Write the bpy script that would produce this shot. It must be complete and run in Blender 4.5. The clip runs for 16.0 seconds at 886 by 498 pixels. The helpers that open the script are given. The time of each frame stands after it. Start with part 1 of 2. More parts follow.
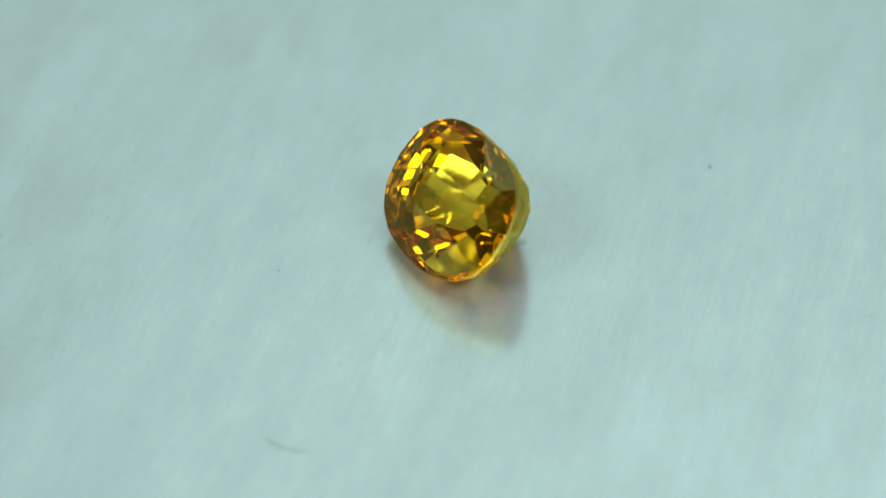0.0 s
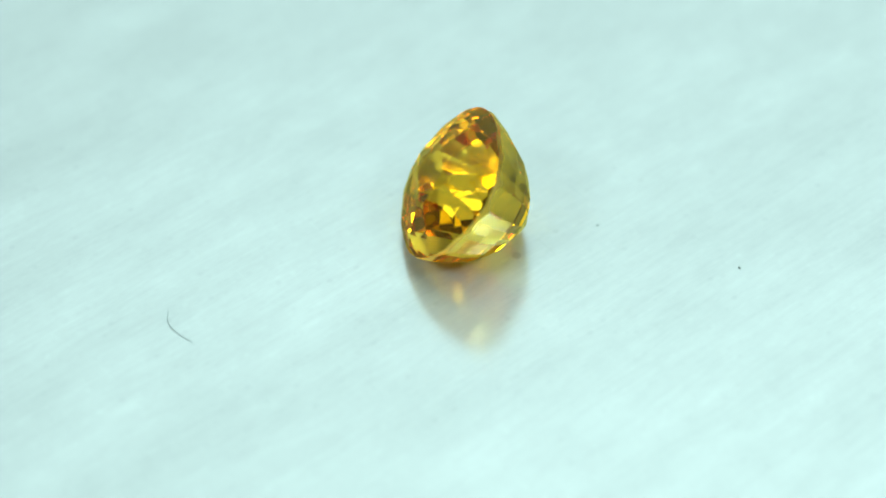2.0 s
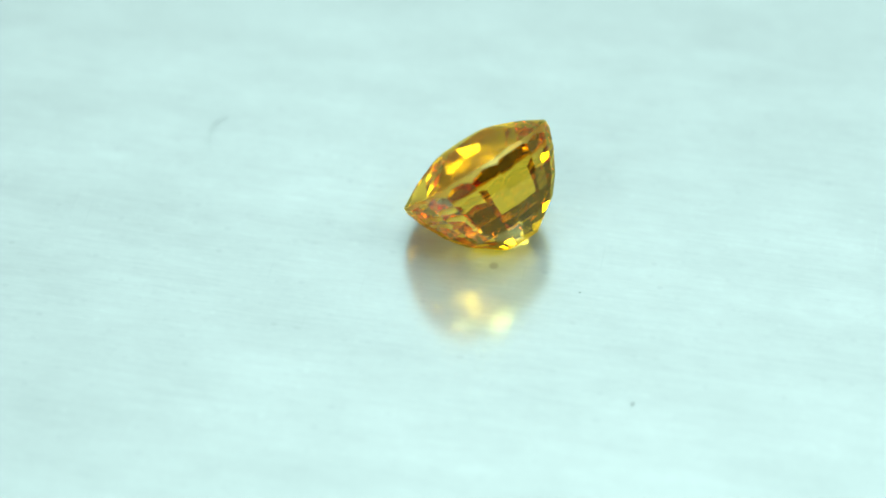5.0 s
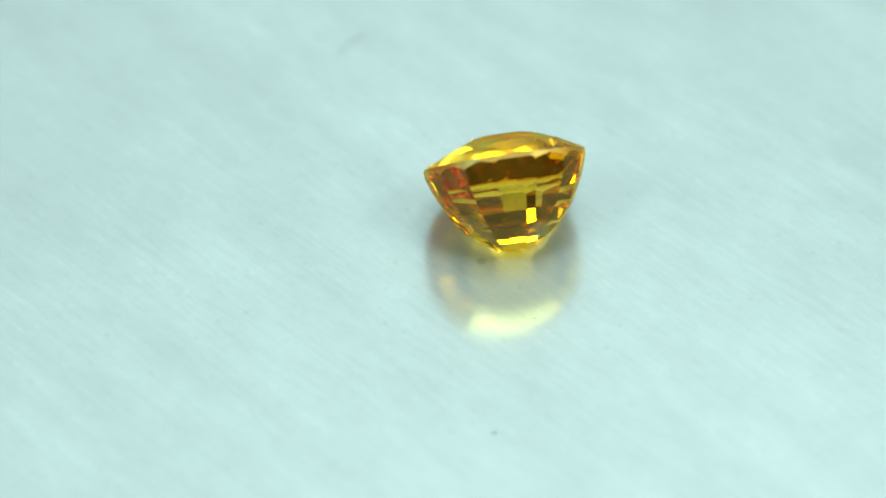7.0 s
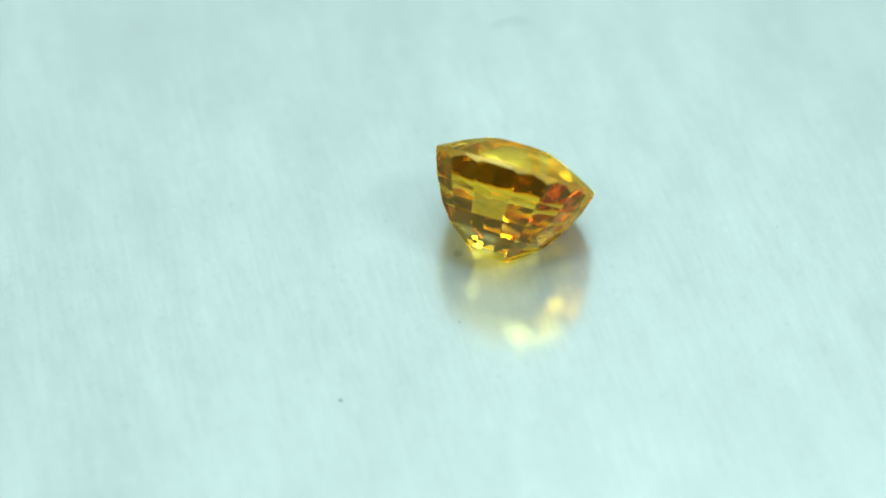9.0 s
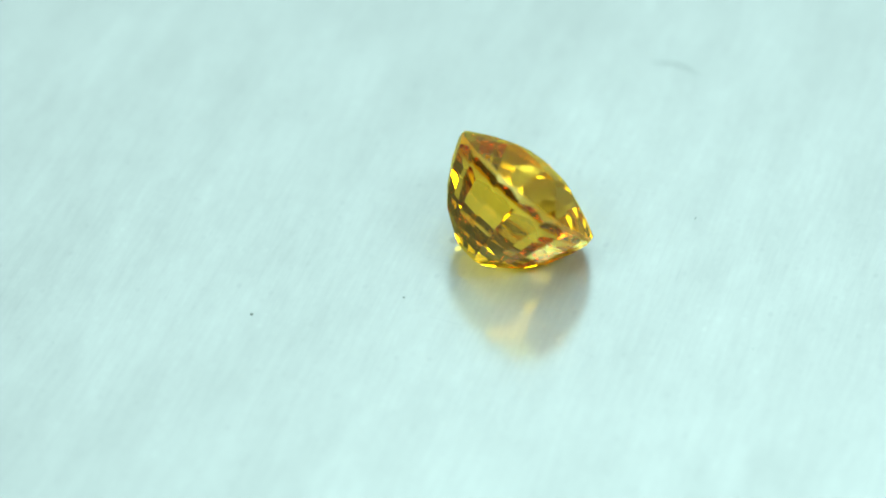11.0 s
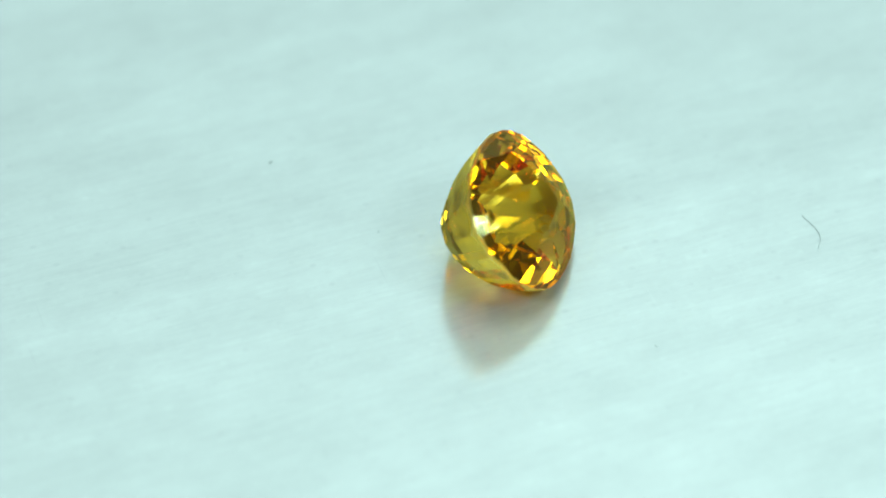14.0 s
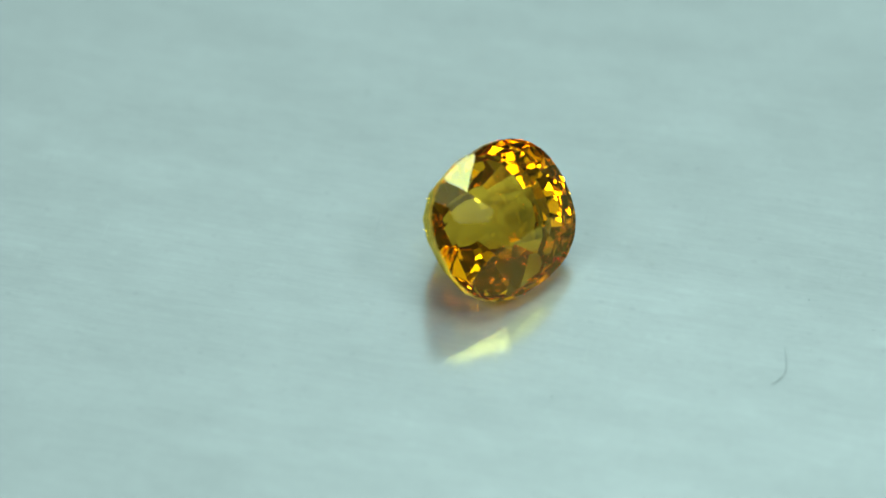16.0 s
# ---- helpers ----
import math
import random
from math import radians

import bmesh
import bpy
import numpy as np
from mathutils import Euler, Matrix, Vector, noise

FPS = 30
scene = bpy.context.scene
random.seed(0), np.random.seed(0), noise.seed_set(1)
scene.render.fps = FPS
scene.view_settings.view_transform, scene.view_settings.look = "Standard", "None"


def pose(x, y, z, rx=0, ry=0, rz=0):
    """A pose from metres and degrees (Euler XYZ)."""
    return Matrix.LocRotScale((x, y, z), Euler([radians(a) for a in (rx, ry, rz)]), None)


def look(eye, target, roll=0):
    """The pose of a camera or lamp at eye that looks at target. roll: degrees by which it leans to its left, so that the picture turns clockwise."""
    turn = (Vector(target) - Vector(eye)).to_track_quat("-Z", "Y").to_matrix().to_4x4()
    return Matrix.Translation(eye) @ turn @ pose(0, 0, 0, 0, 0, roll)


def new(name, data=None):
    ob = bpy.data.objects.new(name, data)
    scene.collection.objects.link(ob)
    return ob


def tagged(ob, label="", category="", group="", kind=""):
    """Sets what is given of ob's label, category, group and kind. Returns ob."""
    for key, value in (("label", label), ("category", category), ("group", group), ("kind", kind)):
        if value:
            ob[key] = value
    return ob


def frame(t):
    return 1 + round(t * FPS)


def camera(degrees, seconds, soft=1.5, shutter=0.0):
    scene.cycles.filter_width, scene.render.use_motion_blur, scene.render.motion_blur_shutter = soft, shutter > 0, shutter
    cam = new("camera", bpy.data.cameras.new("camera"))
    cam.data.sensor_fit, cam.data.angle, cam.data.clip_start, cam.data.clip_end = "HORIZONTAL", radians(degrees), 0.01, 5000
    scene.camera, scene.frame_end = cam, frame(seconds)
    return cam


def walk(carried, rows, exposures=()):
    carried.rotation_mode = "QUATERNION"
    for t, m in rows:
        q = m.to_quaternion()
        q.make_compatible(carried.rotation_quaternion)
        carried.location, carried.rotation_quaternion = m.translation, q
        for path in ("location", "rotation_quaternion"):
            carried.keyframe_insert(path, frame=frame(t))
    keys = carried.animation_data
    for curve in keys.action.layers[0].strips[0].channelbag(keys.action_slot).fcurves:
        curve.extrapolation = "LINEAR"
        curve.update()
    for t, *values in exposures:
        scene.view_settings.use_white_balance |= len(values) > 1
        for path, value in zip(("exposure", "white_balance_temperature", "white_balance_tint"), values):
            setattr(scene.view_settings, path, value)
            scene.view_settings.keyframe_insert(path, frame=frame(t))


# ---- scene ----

# camera: long macro lens on a stand, looking down at the turning plate
EYE = (-0.002055, -0.085929, 0.090758)
TILT = 46.709
CAM_ROLL = -0.442


def sway(right, down):
    """The camera's pose with a small shake of its stand: hundredths of a degree to the picture's right and down."""
    return pose(*EYE, 90 - TILT, 0, 0) @ pose(0, 0, 0, 0, 0, CAM_ROLL) @ pose(0, 0, 0, down / 100, right / 100, 0)


cam = camera(18.0, 16.0, soft=1.6)
cam.data.dof.use_dof = True
cam.data.dof.focus_distance = 0.1235
cam.data.dof.aperture_fstop = 21.0
SHAKE = [(0.0, 0, 0), (3.5, 0, 0), (5.5, 3, 0), (6.5, 3, 0), (7.0, 15, -4), (7.5, 8, -3), (8.0, -3, 0), (10.5, -5, 0), (12.0, 0, 0), (16.0, 0, 0)]
walk(cam, [(t, sway(a, b)) for t, a, b in SHAKE],
     exposures=[(0.0, -0.47), (1.0, -0.12), (2.0, 0.16), (4.0, 0.25), (7.5, 0.0), (11.0, 0.1), (12.5, 0.12), (13.5, 0.17), (14.0, 0.1), (15.0, -0.28), (16.0, -0.44)])

# light runs to and fro many times inside the stone
scene.cycles.max_bounces = scene.cycles.transmission_bounces = scene.cycles.glossy_bounces = 24

# world: a dim room
world = bpy.data.worlds.new("world")
scene.world = world
world.use_nodes = True
world.node_tree.nodes["Background"].inputs["Color"].default_value = (0.85, 1.0, 0.97, 1)
world.node_tree.nodes["Background"].inputs["Strength"].default_value = 0.2


def area_lamp(name, eye, target, sx, sy, watts, colour):
    data = bpy.data.lights.new(name, "AREA")
    data.shape, data.size, data.size_y = "RECTANGLE", sx, sy
    data.energy, data.color = watts, colour
    lamp = new(name, data)
    lamp.matrix_world = look(eye, target)
    return lamp


def spot_lamp(name, eye, target, size, watts, colour):
    lamp = area_lamp(name, eye, target, size, size, watts, colour)
    lamp.data.shape = "DISK"
    return lamp


# an added ceiling fill, a lamp under it, and small lamps beside the camera, all of one cool white
LAMP_WHITE = (0.69, 1.0, 0.97)
area_lamp("soft_lamp", (0.09, 0.11, 0.88), (0.09, 0.11, 0), 0.42, 0.42, 7.4, LAMP_WHITE)
# unseen fill panel, added to brighten the stone's underside and its reflection
area_lamp("ceiling_fill", (0, 0, 0.91), (0, 0, 0), 0.96, 0.96, 3.75, LAMP_WHITE)
spot_lamp("desk_lamp", (-0.29, -0.17, 0.37), (0, 0, 0), 0.11, 2.1, LAMP_WHITE)
spot_lamp("desk_lamp", (0.29, -0.13, 0.39), (0, 0, 0), 0.11, 2.1, LAMP_WHITE)
spot_lamp("desk_lamp", (-0.10, -0.41, 0.27), (0, 0, 0), 0.05, 0.2, LAMP_WHITE)


# ---- materials ----
def material(name):
    m = bpy.data.materials.new(name)
    m.use_nodes = True
    nodes, links = m.node_tree.nodes, m.node_tree.links
    nodes.clear()
    out = nodes.new("ShaderNodeOutputMaterial")
    return m, nodes, links, out


def brushed_metal():
    m, nodes, links, out = material("brushed_metal")
    at = nodes.new("ShaderNodeTexCoord")
    # streaks run along the brushing direction
    turn = nodes.new("ShaderNodeMapping")
    turn.inputs["Rotation"].default_value = (0, 0, radians(-BRUSH))
    links.new(at.outputs["Object"], turn.inputs["Vector"])

    def streak(sx, sy, detail, rough):
        k = nodes.new("ShaderNodeMapping")
        k.inputs["Scale"].default_value = (sx, sy, 1)
        links.new(turn.outputs["Vector"], k.inputs["Vector"])
        n = nodes.new("ShaderNodeTexNoise")
        n.inputs["Scale"].default_value = 1.0
        n.inputs["Detail"].default_value = detail
        n.inputs["Roughness"].default_value = rough
        links.new(k.outputs["Vector"], n.inputs["Vector"])
        return n

    fine, broad = streak(420, 3600, 5, 0.65), streak(40, 300, 4, 0.6)
    cloud = streak(150, 260, 5, 0.65)
    band, mottle = streak(14, 75, 3, 0.55), streak(900, 1100, 4, 0.7)

    def ramp(source, lo, hi):
        r = nodes.new("ShaderNodeMapRange")
        r.inputs["From Min"].default_value, r.inputs["From Max"].default_value = 0.3, 0.7
        r.inputs["To Min"].default_value, r.inputs["To Max"].default_value = lo, hi
        links.new(source.outputs["Fac"], r.inputs["Value"])
        return r

    def product(a, b):
        p = nodes.new("ShaderNodeMath")
        p.operation = "MULTIPLY"
        links.new(a.outputs[0], p.inputs[0])
        links.new(b.outputs[0], p.inputs[1])
        return p

    def flecks(sx, sy, size, lo, hi):
        """Sparse small marks, each lighter or darker by chance."""
        k = nodes.new("ShaderNodeMapping")
        k.inputs["Scale"].default_value = (sx, sy, 1)
        links.new(turn.outputs["Vector"], k.inputs["Vector"])
        cell = nodes.new("ShaderNodeTexVoronoi")
        cell.voronoi_dimensions = "2D"
        cell.inputs["Scale"].default_value = 1.0
        links.new(k.outputs["Vector"], cell.inputs["Vector"])
        near = nodes.new("ShaderNodeMapRange")
        near.interpolation_type = "SMOOTHSTEP"
        near.inputs["From Min"].default_value, near.inputs["From Max"].default_value = size * 0.3, size
        near.inputs["To Min"].default_value, near.inputs["To Max"].default_value = 1.0, 0.0
        links.new(cell.outputs["Distance"], near.inputs["Value"])
        tint = nodes.new("ShaderNodeMapRange")
        tint.inputs["To Min"].default_value, tint.inputs["To Max"].default_value = lo - 1, hi - 1
        links.new(cell.outputs["Color"], tint.inputs["Value"])
        m1 = nodes.new("ShaderNodeMath")
        m1.operation = "MULTIPLY_ADD"
        m1.inputs[2].default_value = 1.0
        links.new(near.outputs[0], m1.inputs[0])
        links.new(tint.outputs[0], m1.inputs[1])
        return m1

    def stain(x, y, radius, depth):
        """A faint round smudge left on the metal."""
        away = nodes.new("ShaderNodeVectorMath")
        away.operation = "DISTANCE"
        away.inputs[1].default_value = (x, y, 0)
        wobble = nodes.new("ShaderNodeVectorMath")
        wobble.operation = "MULTIPLY_ADD"
        wobble.inputs[1].default_value = (radius * 0.9, radius * 0.9, 0)
        links.new(cloud.outputs["Color"], wobble.inputs[0])
        links.new(at.outputs["Object"], wobble.inputs[2])
        links.new(wobble.outputs[0], away.inputs[0])
        r = nodes.new("ShaderNodeMapRange")
        r.interpolation_type = "SMOOTHSTEP"
        r.inputs["From Min"].default_value, r.inputs["From Max"].default_value = radius * 0.5, radius * 1.3
        r.inputs["To Min"].default_value, r.inputs["To Max"].default_value = 1 - depth, 1.0
        links.new(away.outputs["Value"], r.inputs["Value"])
        return r

    shade = product(product(ramp(fine, 0.968, 1.032), ramp(broad, 0.965, 1.035)), ramp(cloud, 0.95, 1.045))
    shade = product(shade, product(ramp(band, 0.97, 1.03), ramp(mottle, 0.985, 1.015)))
    for x, y, radius, depth in ((-0.00095, -0.00095, 0.00022, 0.22), (-0.0138, 0.0063, 0.0020, 0.03), (0.006, -0.012, 0.0030, 0.015)):
        shade = product(shade, stain(x, y, radius, depth))
    shade = product(shade, product(flecks(620, 760, 0.13, 0.93, 1.05), flecks(110, 1500, 0.11, 0.955, 1.04)))
    # long scratches along the brushing, and a few across it
    shade = product(shade, product(flecks(28, 1700, 0.10, 0.965, 1.035), flecks(900, 45, 0.05, 0.95, 1.05)))
    shade = product(shade, flecks(2300, 2900, 0.45, 0.975, 1.022))
    tone = nodes.new("ShaderNodeMix")
    tone.data_type, tone.blend_type = "RGBA", "MULTIPLY"
    tone.inputs["Factor"].default_value = 1.0
    tone.inputs[6].default_value = (0.560, 0.565, 0.567, 1)
    links.new(shade.outputs[0], tone.inputs[7])
    bump = nodes.new("ShaderNodeBump")
    bump.inputs["Strength"].default_value = 0.10
    bump.inputs["Distance"].default_value = 0.00002
    links.new(fine.outputs["Fac"], bump.inputs["Height"])
    grain = streak(4500, 9000, 3, 0.6)
    pits = nodes.new("ShaderNodeBump")
    pits.inputs["Strength"].default_value = 0.15
    pits.inputs["Distance"].default_value = 0.00002
    links.new(grain.outputs["Fac"], pits.inputs["Height"])
    links.new(bump.outputs["Normal"], pits.inputs["Normal"])
    tangent = nodes.new("ShaderNodeTangent")
    tangent.direction_type, tangent.uv_map = "UV_MAP", "brush"

    def lobe(rough, aniso, node_bump):
        p = nodes.new("ShaderNodeBsdfPrincipled")
        p.inputs["Metallic"].default_value = 1.0
        p.inputs["Roughness"].default_value = rough
        p.inputs["Anisotropic"].default_value = aniso
        links.new(tone.outputs[2], p.inputs["Base Color"])
        links.new(tangent.outputs["Tangent"], p.inputs["Tangent"])
        links.new(node_bump.outputs["Normal"], p.inputs["Normal"])
        return p

    mix = nodes.new("ShaderNodeMixShader")
    mix.inputs["Fac"].default_value = 0.64
    links.new(lobe(0.80, 0.1, pits).outputs[0], mix.inputs[1])
    links.new(lobe(0.19, 0.1, bump).outputs[0], mix.inputs[2])
    links.new(mix.outputs[0], out.inputs["Surface"])
    return m


def gem_glass(name, rough, ior=1.77, through_tint=(1.0, 0.785, 0.20), inner_tint=(0.96, 0.75, 0.135), polish=0.028):
    """Tinted crystal: refraction and inner reflection take the stone's colour, its polish throws back white light."""
    m, nodes, links, out = material(name)
    inside = nodes.new("ShaderNodeBsdfRefraction")
    inside.inputs["IOR"].default_value = ior
    inside.inputs["Roughness"].default_value = rough
    inside.inputs["Color"].default_value = (*through_tint, 1)
    bounce = nodes.new("ShaderNodeBsdfAnisotropic")
    bounce.inputs["Roughness"].default_value = rough
    bounce.inputs["Color"].default_value = (*inner_tint, 1)
    share = nodes.new("ShaderNodeFresnel")
    share.inputs["IOR"].default_value = ior
    body = nodes.new("ShaderNodeMixShader")
    links.new(share.outputs[0], body.inputs[0])
    links.new(inside.outputs[0], body.inputs[1])
    links.new(bounce.outputs[0], body.inputs[2])
    gloss = nodes.new("ShaderNodeBsdfAnisotropic")
    gloss.inputs["Roughness"].default_value = rough
    gloss.inputs["Color"].default_value = (1.0, 0.98, 0.96, 1)
    top = nodes.new("ShaderNodeMixShader")
    top.inputs[0].default_value = polish
    links.new(body.outputs[0], top.inputs[1])
    links.new(gloss.outputs[0], top.inputs[2])
    links.new(top.outputs[0], out.inputs["Surface"])
    return m


def plain(name, colour, rough=0.7, spread=0.15, scale=40.0):
    m, nodes, links, out = material(name)
    p = nodes.new("ShaderNodeBsdfPrincipled")
    p.inputs["Roughness"].default_value = rough
    n = nodes.new("ShaderNodeTexNoise")
    n.inputs["Scale"].default_value = scale
    n.inputs["Detail"].default_value = 5
    at = nodes.new("ShaderNodeTexCoord")
    links.new(at.outputs["Object"], n.inputs["Vector"])
    r = nodes.new("ShaderNodeValToRGB")
    r.color_ramp.elements[0].position, r.color_ramp.elements[1].position = 0.3, 0.7
    r.color_ramp.elements[0].color = (*[c * (1 - spread) for c in colour], 1)
    r.color_ramp.elements[1].color = (*[min(1, c * (1 + spread)) for c in colour], 1)
    links.new(n.outputs["Fac"], r.inputs["Fac"])
    links.new(r.outputs["Color"], p.inputs["Base Color"])
    links.new(p.outputs[0], out.inputs["Surface"])
    return m


BRUSH = 119.0
METAL = brushed_metal()
GEM = gem_glass("polished_yellow_sapphire", 0.0)
GIRDLE = gem_glass("ground_yellow_sapphire", 0.45)
# surround tones, pale or dark by what the stone and plate should reflect
WALL = plain("pale_surround", (0.56, 0.555, 0.545), 0.85, 0.05, 6.0)
MID = plain("dim_surround", (0.06, 0.059, 0.057), 0.85, 0.05, 6.0)
DARK = plain("dark_surround", (0.04, 0.04, 0.04), 0.85, 0.05, 6.0)
LINT = plain("lint_grey", (0.13, 0.14, 0.14), 0.8, 0.2, 4000.0)
DUST = plain("dust_dark", (0.12, 0.125, 0.12), 0.9, 0.3, 9000.0)


def mesh_of(name, bm, mat):
    me = bpy.data.meshes.new(name)
    bm.normal_update()
    bm.to_mesh(me)
    bm.free()
    me.materials.append(mat)
    return me


# ---- structure: unseen room closed around the plate ----
def slab(name, lo, hi, mat, label):
    bm = bmesh.new()
    bmesh.ops.create_cube(bm, size=1.0)
    for v in bm.verts:
        v.co = Vector([l + (c + 0.5) * (h - l) for c, l, h in zip(v.co, lo, hi)])
    return tagged(new(name, mesh_of(name, bm, mat)), label, kind="structure")


PLATE_T = 0.006
# unseen surfaces, added to shape the reflections in stone and plate
slab("floor", (-0.5, -0.5, -PLATE_T - 0.05), (0.5, 0.5, -PLATE_T), DARK, "plain unseen dark table surface under the plate")
slab("wall_north", (-0.5, 0.5, -0.05), (0.5, 0.55, 0.92), WALL, "plain unseen pale wall, added for the plate to reflect")
slab("wall_south", (-0.5, -0.55, -0.05), (0.5, -0.5, 0.92), DARK, "plain unseen dark wall behind the camera, added for dark reflections")
slab("wall_east", (0.5, -0.55, -0.05), (0.55, 0.55, 0.92), MID, "plain unseen dark grey wall, added for dark reflections")
slab("wall_west", (-0.55, -0.55, -0.05), (-0.5, 0.55, 0.92), MID, "plain unseen dark grey wall, added for dark reflections")
slab("ceiling", (-0.55, -0.55, 0.92), (0.55, 0.55, 0.97), WALL, "plain unseen pale ceiling, added to brighten reflections")


# ---- turning plate ----
def turning_plate():
    bm = bmesh.new()
    radius, steps = 0.15, 128
    profile = [(radius - 0.0006, 0.0), (radius, -0.0006), (radius, -PLATE_T + 0.0006), (radius - 0.0006, -PLATE_T)]
    rings = []
    for r, z in profile:
        rings.append([bm.verts.new((r * math.cos(2 * math.pi * k / steps), r * math.sin(2 * math.pi * k / steps), z)) for k in range(steps)])
    bm.faces.new(rings[0])
    bm.faces.new(list(reversed(rings[-1])))
    for a, b in zip(rings, rings[1:]):
        for k in range(steps):
            bm.faces.new((a[k], b[k], b[(k + 1) % steps], a[(k + 1) % steps]))
    bmesh.ops.recalc_face_normals(bm, faces=bm.faces[:])
    uv = bm.loops.layers.uv.new("brush")
    c, s = math.cos(radians(BRUSH)), math.sin(radians(BRUSH))
    for face in bm.faces:
        for loop in face.loops:
            x, y, _ = loop.vert.co
            loop[uv].uv = (10 * (x * c + y * s), 10 * (y * c - x * s))
    ob = new("turntable_plate", mesh_of("turntable_plate", bm, METAL))
    return tagged(ob, "round brushed steel turntable plate, faintly scratched and dusty", "turntable")


# ---- the gem, cut facet by facet (millimetres) ----
GEM_A, GEM_B, GEM_N = 3.275, 3.565, 2.435


def reach(az):
    """How far the cushion outline reaches in the direction az (degrees)."""
    u = Vector((math.cos(radians(az)), math.sin(radians(az))))
    best = 0.0
    for k in range(720):
        c, s = math.cos(k * math.pi / 360), math.sin(k * math.pi / 360)
        x = GEM_A * math.copysign(abs(c) ** (2 / GEM_N), c)
        y = GEM_B * math.copysign(abs(s) ** (2 / GEM_N), s)
        best = max(best, u.x * x + u.y * y)
    return best


def facet_planes():
    """Each facet as its outward direction and distance from the stone's middle."""
    planes = []

    def cut(az, angle, r, z):
        """A facet that slopes by angle, through the height z at the reach r."""
        a, b = radians(az), radians(angle)
        up = 1 if z > 0 else -1
        n = Vector((math.cos(a) * math.sin(b), math.sin(a) * math.sin(b), up * math.cos(b)))
        planes.append((n, math.sin(b) * r + math.cos(b) * abs(z)))

    rnd = random.Random(4)
    planes.append((Vector((0, 0, 1)), 1.20))
    planes.append((Vector((0.02, 0.03, -1)).normalized(), 3.94))
    for k in range(32):
        az = 11.25 * k
        cut(az, 90, reach(az), 1)
    for k in range(16):
        az = 22.5 * k + 11.25
        cut(az, 29.5 + rnd.uniform(-0.8, 0.8), reach(az), 0.07)
    # four stepped tiers below the girdle, their facets narrower where the outline bends least
    for quarter in (0, 90, 180, 270):
        for step in (0, 16, 45, 74):
            az = quarter + step + rnd.uniform(-1, 1)
            cut(az, 70.5 + rnd.uniform(-0.8, 0.8), reach(az), -0.09)
            cut(az, 63 + rnd.uniform(-1, 1), reach(az) * 0.870, -1.32)
            cut(az, 53 + rnd.uniform(-1, 1), reach(az) * 0.74, -2.22)
            cut(az, 37 + rnd.uniform(-1.2, 1.2), reach(az) * 0.60, -2.92)
    for k in range(8):
        az = 45 * k
        cut(az, 23 + rnd.uniform(-0.4, 0.4), reach(az), 0.17)
        cut(az + 22.5, 11 + rnd.uniform(-0.8, 0.8), reach(az + 22.5) * 0.27, 1.20)
    # the facet on which the stone lies
    planes.append((Vector((0.7609, -0.0021, -0.6489)), GEM_LIFT))
    return planes


GEM_LIFT = 3.16


def gemstone():
    bm = bmesh.new()
    bmesh.ops.create_cube(bm, size=12.0)
    for n, d in facet_planes():
        n = n.normalized()
        cut = bmesh.ops.bisect_plane(bm, geom=bm.verts[:] + bm.edges[:] + bm.faces[:], dist=1e-5,
                                     plane_co=n * d, plane_no=n, clear_outer=True)
        edges = [g for g in cut["geom_cut"] if isinstance(g, bmesh.types.BMEdge)]
        if len(edges) > 2:
            bmesh.ops.contextual_create(bm, geom=edges)
    bmesh.ops.remove_doubles(bm, verts=bm.verts[:], dist=0.004)
    bmesh.ops.recalc_face_normals(bm, faces=bm.faces[:])
    bmesh.ops.scale(bm, vec=(0.001, 0.001, 0.001), verts=bm.verts[:])
    stone = tagged(new("gemstone"), "golden yellow faceted cushion-cut gemstone lying tilted on its pavilion", "gemstone")

    def zone(face):
        n = face.normal
        if n.z > 0.999:
            return "table"
        return "girdle" if abs(n.z) < 0.05 else "crown" if n.z > 0 else "pavilion"

    for face in bm.faces:
        face.normal_update()
    for name, mat, label in (("table", GEM, "flat polished top facet"), ("crown", GEM, "polished kite and triangle facets"),
                             ("girdle", GIRDLE, "narrow matt ground band"), ("pavilion", GEM, "stepped polished facets")):
        part = bm.copy()
        part.faces.ensure_lookup_table()
        bmesh.ops.delete(part, geom=[f for f in part.faces if zone(f) != name], context="FACES")
        ob = tagged(new(name, mesh_of(name, part, mat)), label)
        ob.parent = stone
    bm.free()
    return stone


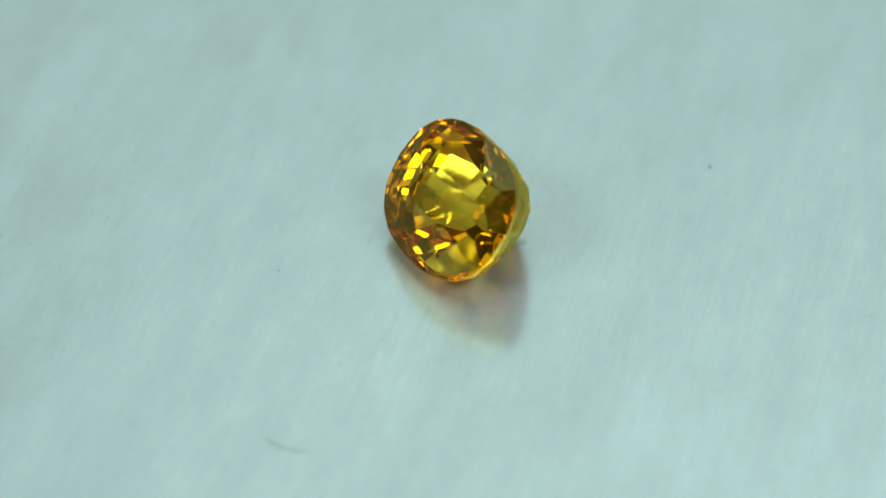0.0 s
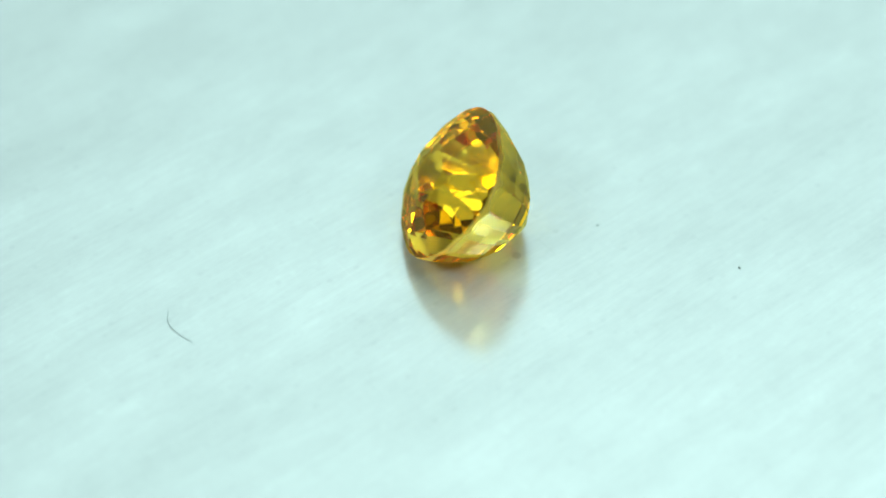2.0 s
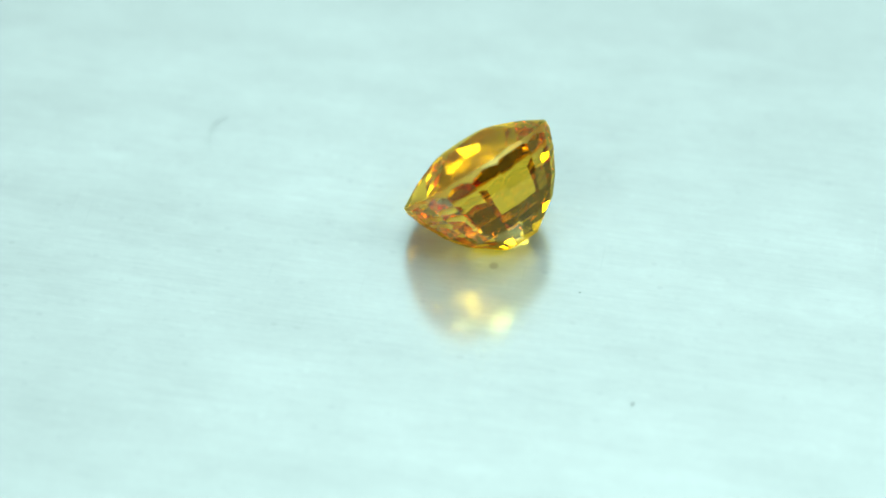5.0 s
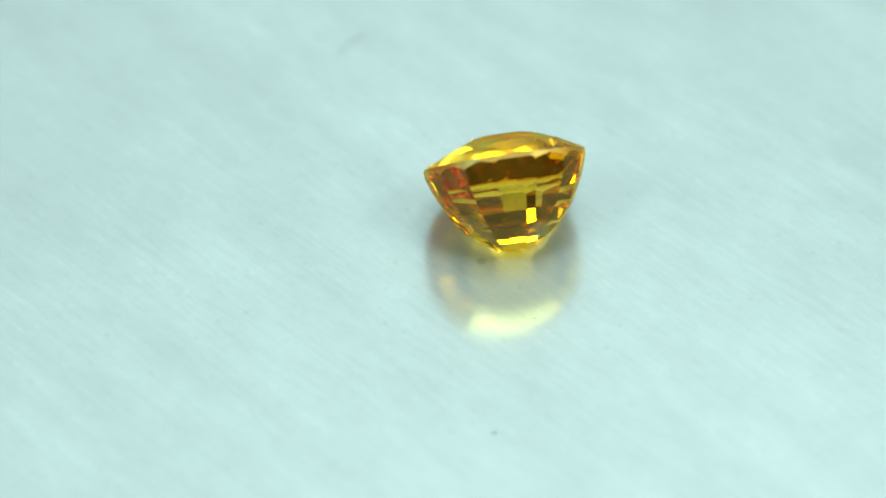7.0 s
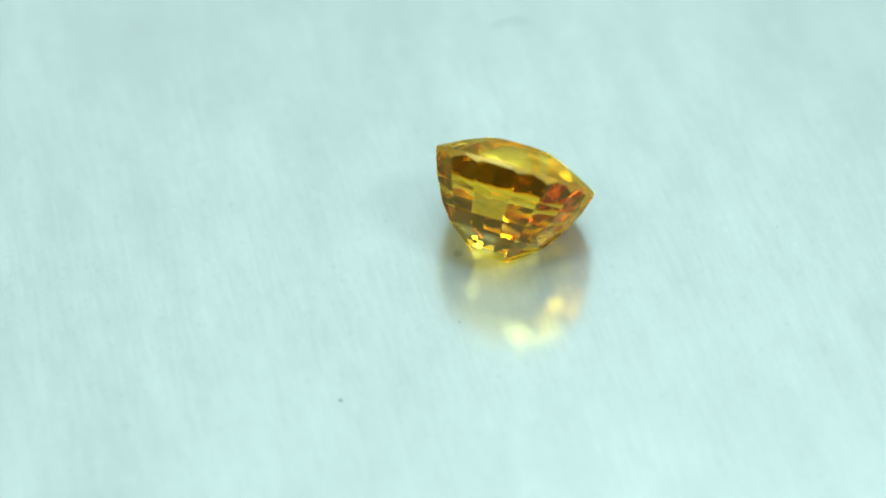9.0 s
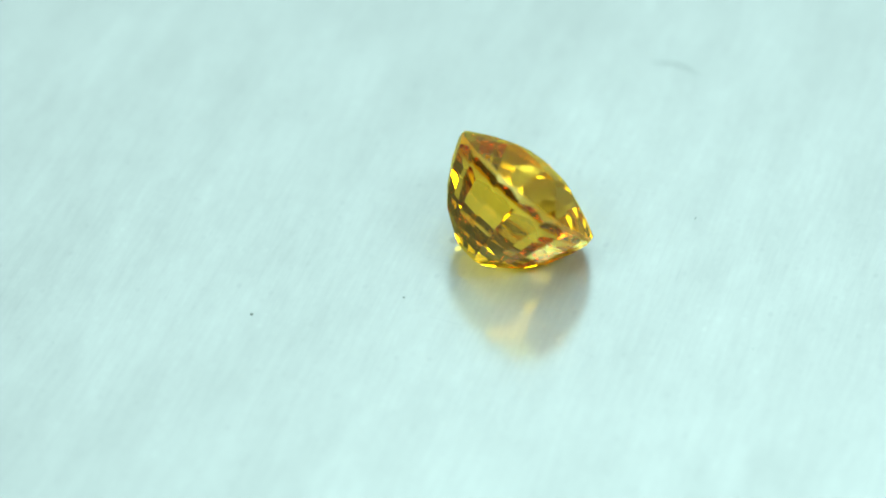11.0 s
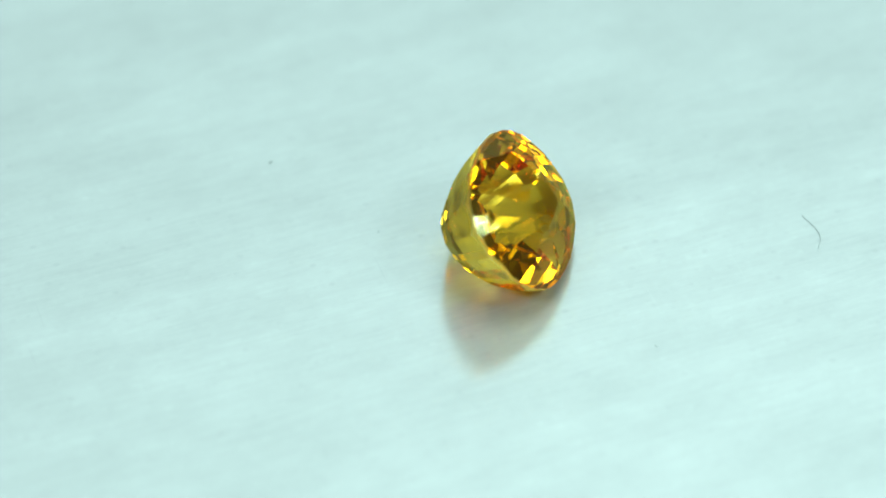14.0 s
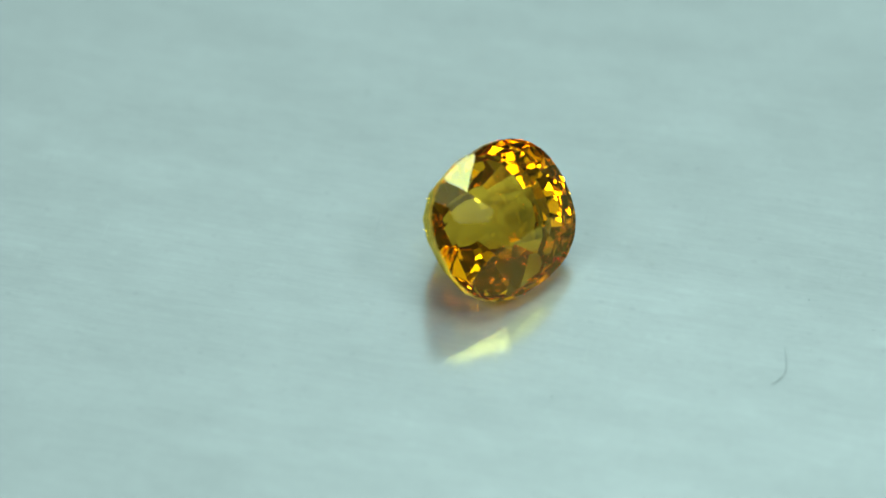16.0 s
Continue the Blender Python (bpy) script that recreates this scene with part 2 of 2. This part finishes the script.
# ---- lint and dust on the plate ----
def lint_fibre(points, thick):
    curve = bpy.data.curves.new("lint", "CURVE")
    curve.dimensions = "3D"
    curve.bevel_depth, curve.bevel_resolution = thick, 2
    line = curve.splines.new("BEZIER")
    line.bezier_points.add(len(points) - 1)
    for bp, p in zip(line.bezier_points, points):
        bp.co = p
        bp.handle_left_type = bp.handle_right_type = "AUTO"
    shape = new("lint", curve)
    me = bpy.data.meshes.new_from_object(shape.evaluated_get(bpy.context.evaluated_depsgraph_get()))
    bpy.data.objects.remove(shape)
    me.materials.clear()
    me.materials.append(LINT)
    ob = new("lint_fibre", me)
    return tagged(ob, "thin curled grey lint fibre lying on the steel plate", "lint")


def dust_speck(size, seed):
    bm = bmesh.new()
    bmesh.ops.create_icosphere(bm, subdivisions=2, radius=size)
    for v in bm.verts:
        k = 1 + 0.9 * noise.noise(v.co / size * 1.3 + Vector((seed * 7.1, 0, 0)))
        v.co = Vector((v.co.x * k * 1.3, v.co.y * k, v.co.z * k * 0.6))
    low = min(v.co.z for v in bm.verts)
    for v in bm.verts:
        v.co.z -= low
    return tagged(new("dust_speck", mesh_of("dust_speck", bm, DUST)), "tiny dark dust speck lying on the steel plate", "dust", "dust specks on the plate")


plate = turning_plate()
gem = gemstone()
GEM_POSE = Matrix(((0.067, -0.9944, 0.0817, 0.000847), (0.6454, 0.1057, 0.7565, 0.001576),
                   (-0.7609, 0.0021, 0.6489, GEM_LIFT / 1000), (0, 0, 0, 1)))
fibre = lint_fibre([(0.0, 0.0, 2e-5), (0.00048, 0.00046, 3e-5), (0.00095, 0.00081, 5e-5), (0.00140, 0.00092, 4e-5), (0.00200, 0.00085, 2e-5)], 0.000012)
on_plate = [(gem, GEM_POSE), (fibre, pose(-0.00370, 0.01370, 0, 0, 0, 0))]
for k, (x, y, size) in enumerate([(-3.45, -10.65, 0.055), (0.15, -4.98, 0.035), (-6.70, 12.78, 0.03), (-7.10, 15.95, 0.03),
                                  (12.30, 4.45, 0.03), (5.05, 8.02, 0.035), (-6.26, 13.78, 0.02), (-4.41, 14.60, 0.02), (-7.79, -18.15, 0.03)]):
    on_plate.append((dust_speck(size / 1000, k), pose(x / 1000, y / 1000, 0, 0, 0, 50 * k)))


# ---- the plate turns once in some 22 seconds, and carries what lies on it ----
def plate_turn(t):
    return pose(0, 0, 0, 0, 0, -16.54 * (t - 8.0))


def motions():
    times = [0.5 * k for k in range(33)]
    walk(plate, [(t, plate_turn(t)) for t in times])
    for ob, rest in on_plate:
        walk(ob, [(t, plate_turn(t) @ rest) for t in times])


motions()
